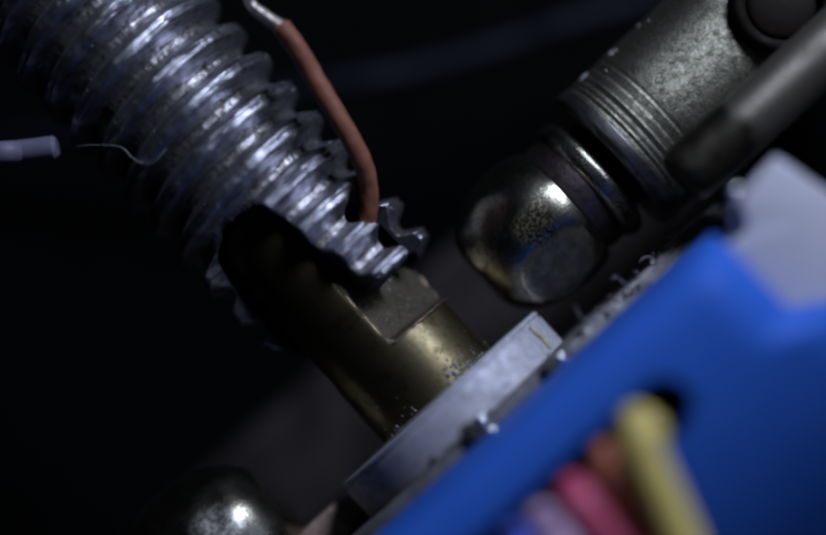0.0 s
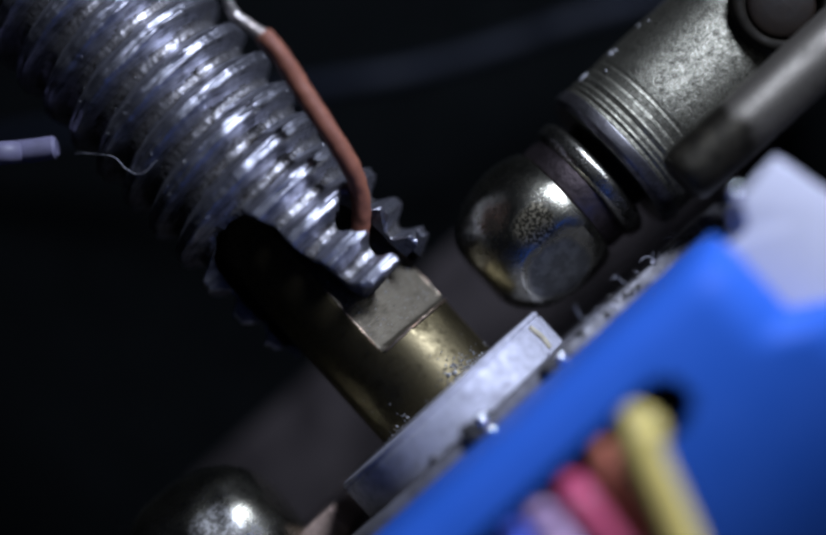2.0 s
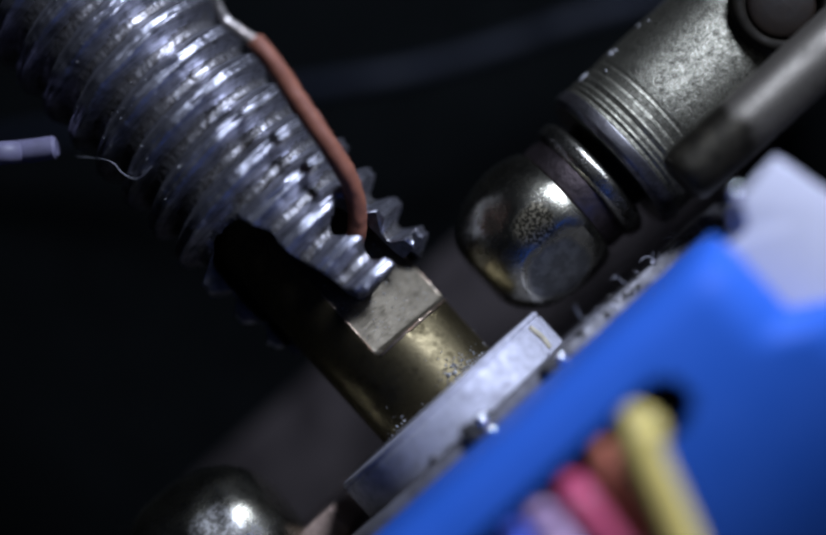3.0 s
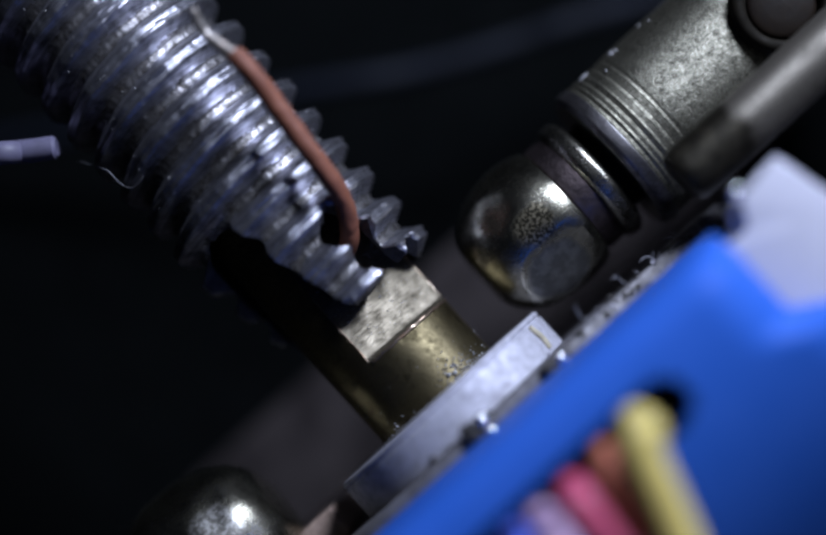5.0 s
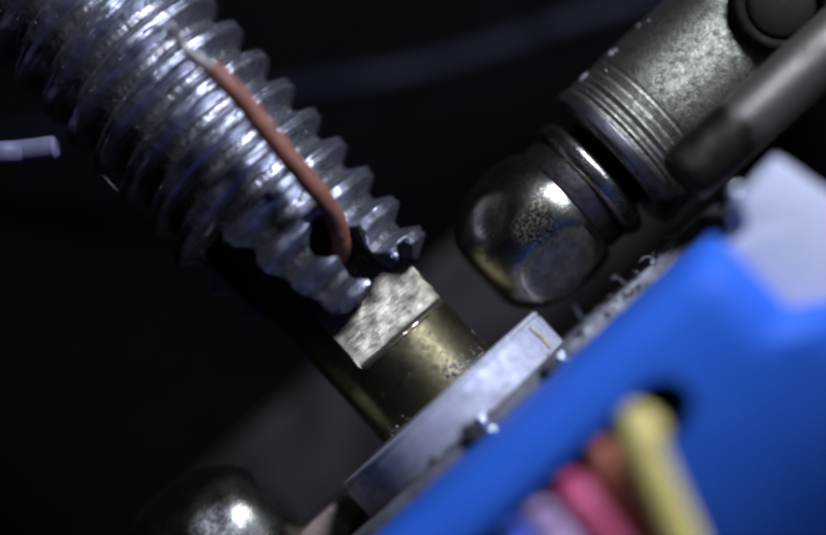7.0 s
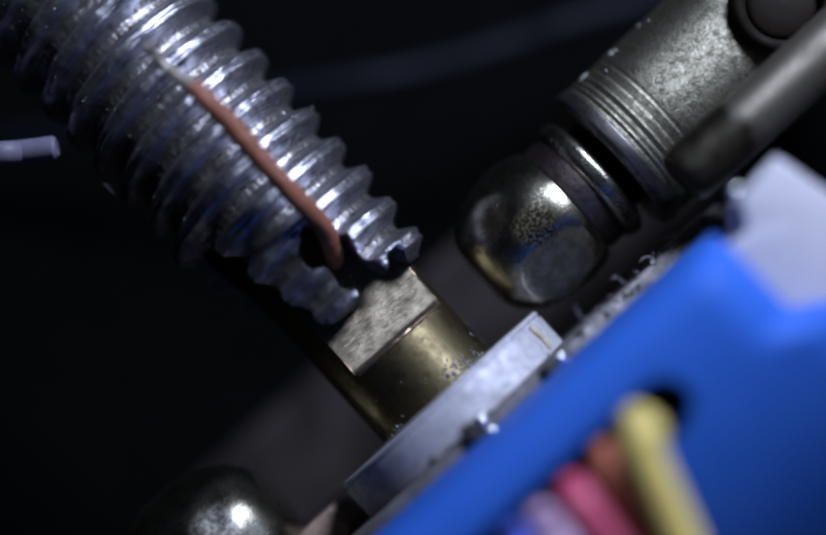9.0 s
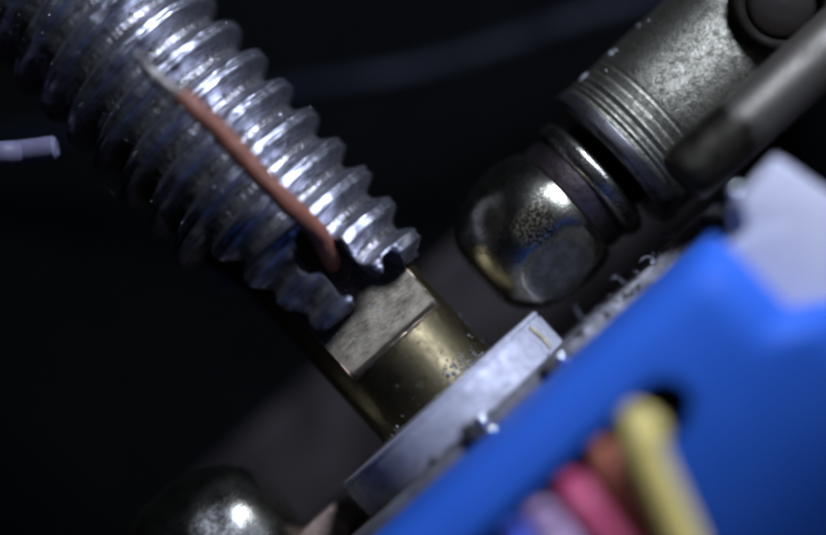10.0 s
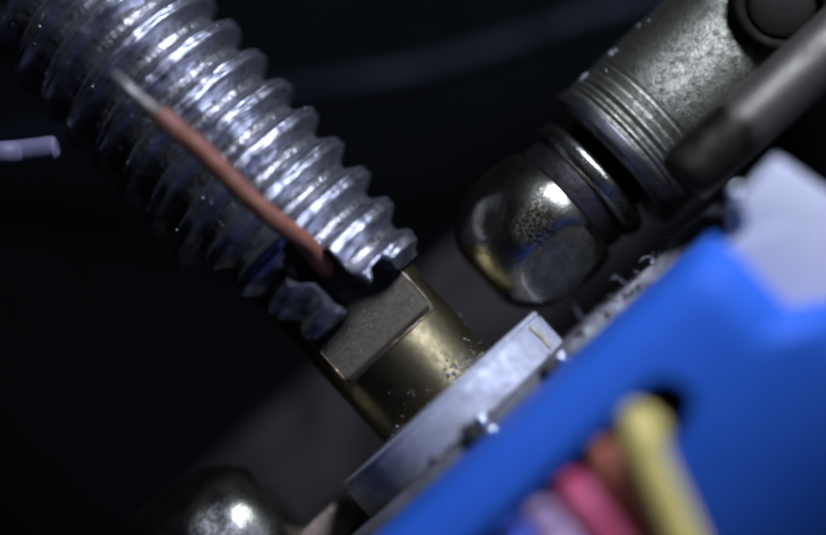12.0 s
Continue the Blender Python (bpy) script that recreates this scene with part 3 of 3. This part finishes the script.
make_cable("cable", [(-14, 28, 1.4), (3.9, 14.9, 9.0), (8.8, 11.65, 9.5), (13.4, 9.4, 9.5), (17.2, 7.8, 9.0), (34, 1, 1.4)], 0.48, DARK_CABLE,
           "dark blue-grey cable arching over the bench")

glue = thing("resin_block", (-7.6, -0.9, H - 6.0), "rough brown resin block against the motor plate", "resin")
pad = box(-2.2, 2.15, -0.55, 0.62, -4.0, 6.0, 0.12)
bmesh.ops.subdivide_edges(pad, edges=pad.edges, cuts=5, use_grid_fill=True)
for v in pad.verts:
    v.co += 0.14 * noise.noise_vector(v.co * 1.7)
part("pad", pad, GLUE, glue)


def make_debris():
    rnd = random.Random(5)
    for x, y, z, s in ((0.78, -1.4, 5.2, 0.32), (4.0, -1.66, 4.75, 0.34)):
        d = thing("grit_lump", (x - 0.5, y - 0.16, H + z - 0.02), "black lump of grit in the corner of the boss", "grit", "grit on the motor plate")
        part("lump", lump(s, x), GRIT, d)
        b = thing("bead", (x, y - 0.05, H + z + 0.1), "tiny clear bead stuck on the boss edge", "bead", "beads on the motor plate")
        part("ball", lump(0.24, x + 3, rough=0.08, detail=2), CLEAR, b)
        b = thing("bead", (x + 0.02, y - 0.52, H + z + 0.12), "tiny clear bead stuck on the boss edge", "bead", "beads on the motor plate")
        part("ball", lump(0.21, x + 5, rough=0.08, detail=2), CLEAR, b)
    for x, y, z, k in ((1.1, 0.26, 2.31, 0.08), (0.9, 0.34, 2.41, 0.07), (1.15, 0.5, 2.28, 0.05)):
        b = thing("bead", (x, y, H + z), "tiny clear bead at the foot of the shaft", "bead", "beads at the shaft's foot")
        part("ball", lump(k, x + 9, rough=0.2, detail=2), DUST_AND_SPARKLE, b)
    b = thing("bead", (11.24, -1.45, H + 8.1), "tiny clear bead stuck on the tab", "bead", "beads on the motor plate")
    part("ball", lump(0.22, 7, rough=0.03, detail=2), CLEAR, b)
    for i in range(15):
        x = 4.9 + 6.0 * rnd.random()
        z = math.sqrt((CAN_R + 0.15) ** 2 - x * x) + CAN_Z
        c = thing("crumb", (x, -1.5 + rnd.uniform(-0.3, 0.15), H + z + 0.03), "dark crumb of swarf on the plate rim", "swarf", "swarf on the plate rim")
        part("chip", lump(rnd.uniform(0.04, 0.11), i * 1.7, rough=1.2, detail=2), rnd.choice([GRIT, GRIT, GRIT, PLATE, GALV]), c)
    for i in range(14):
        x = 4.8 + 5.4 * rnd.random()
        z = math.sqrt((CAN_R + 0.15) ** 2 - x * x) + CAN_Z
        c = thing("lint", (x, -1.45, H + z + 0.02), "pale curl of lint on the plate rim", "lint", "lint on the plate rim")
        curl, k, turn = [(0, 0, 0)], rnd.uniform(0.04, 0.11), rnd.uniform(0, 6.28)
        for j in range(5):
            turn += rnd.uniform(-0.9, 1.4)
            curl.append((curl[-1][0] + k * math.cos(turn), curl[-1][1] + k * math.sin(turn) + 0.04, 0.03 + 0.05 * j))
        part("strand", tube(curl, 0.018, 6, 5), FIBRE, c)
    for x, y, k in ((12.82, 4.94, 0.085), (13.0, 4.9, 0.05), (12.15, 4.55, 0.05), (14.3, 5.05, 0.05), (14.6, 4.9, 0.04)):
        c = thing("crumb", (x, y, H - 1.0 + math.sqrt(9.0 - (y - 2.15) ** 2)), "pale crumb stuck on the pin barrel", "swarf", "crumbs on the pin barrel")
        part("chip", lump(k, x, rough=0.9, detail=2), DUST_AND_SPARKLE, c)
    c = thing("lint", (11.35, 4.96, H + 0.12), "short pale bit of lint on the pin barrel", "lint")
    part("strand", tube([(0, 0, 0), (0.1, 0.0, 0.06), (0.22, 0.03, 0.08), (0.36, 0.0, 0.06)], 0.05, 8, 5, None, 0.3), DUST_AND_SPARKLE, c)
    for i in range(9):
        x = rnd.uniform(-2.5, 4.3)
        z = math.sqrt(4.64 ** 2 - x * x)
        c = thing("crumb", (x, -1.42 + rnd.uniform(-0.05, 0.1), H + z + 0.02), "dark crumb of swarf along the boss edge", "swarf", "swarf along the boss")
        part("chip", lump(rnd.uniform(0.03, 0.09), i * 2.3, rough=1.2, detail=2), rnd.choice([GRIT, GRIT, GALV]), c)
    spots = [(rnd.gauss(47, 7), 2.58, abs(rnd.gauss(0.05, 0.28))) for _ in range(34)] + [(rnd.gauss(-38, 6), 2.58, 0.08 + abs(rnd.gauss(0, 0.2))) for _ in range(9)]
    spots += [(rnd.gauss(27, 8), 2.56, abs(rnd.gauss(0.3, 0.25))) for _ in range(110)]
    grains = part("dust_grains", dust(spots, 8, 0.046), DUST_AND_SPARKLE, None, "pale grains of dust caked round the shaft's foot")
    grains.location = (0, 0, H * MM)
    tagged(grains, category="dust", kind="stuff")
    s = thing("straw_fibre", (4.0, -0.3, H + 2.36), "short yellowish fibre lying on the boss", "fibre")
    part("strand", tube([(0, 0, 0), (0.06, -0.3, -0.06), (0.1, -0.6, -0.12), (0.05, -1.0, -0.1)], 0.11, 8, 6), STRAW, s)


make_debris()


# ---- what moves ----
def motions():
    rate = 4.31
    walk(rotor, [(t, pose(0, 0, H * MM, 0, -rate * t, 0)) for t in (0.0, 2.0, 4.0, 6.0, 8.0, 10.0, 12.0)])


motions()
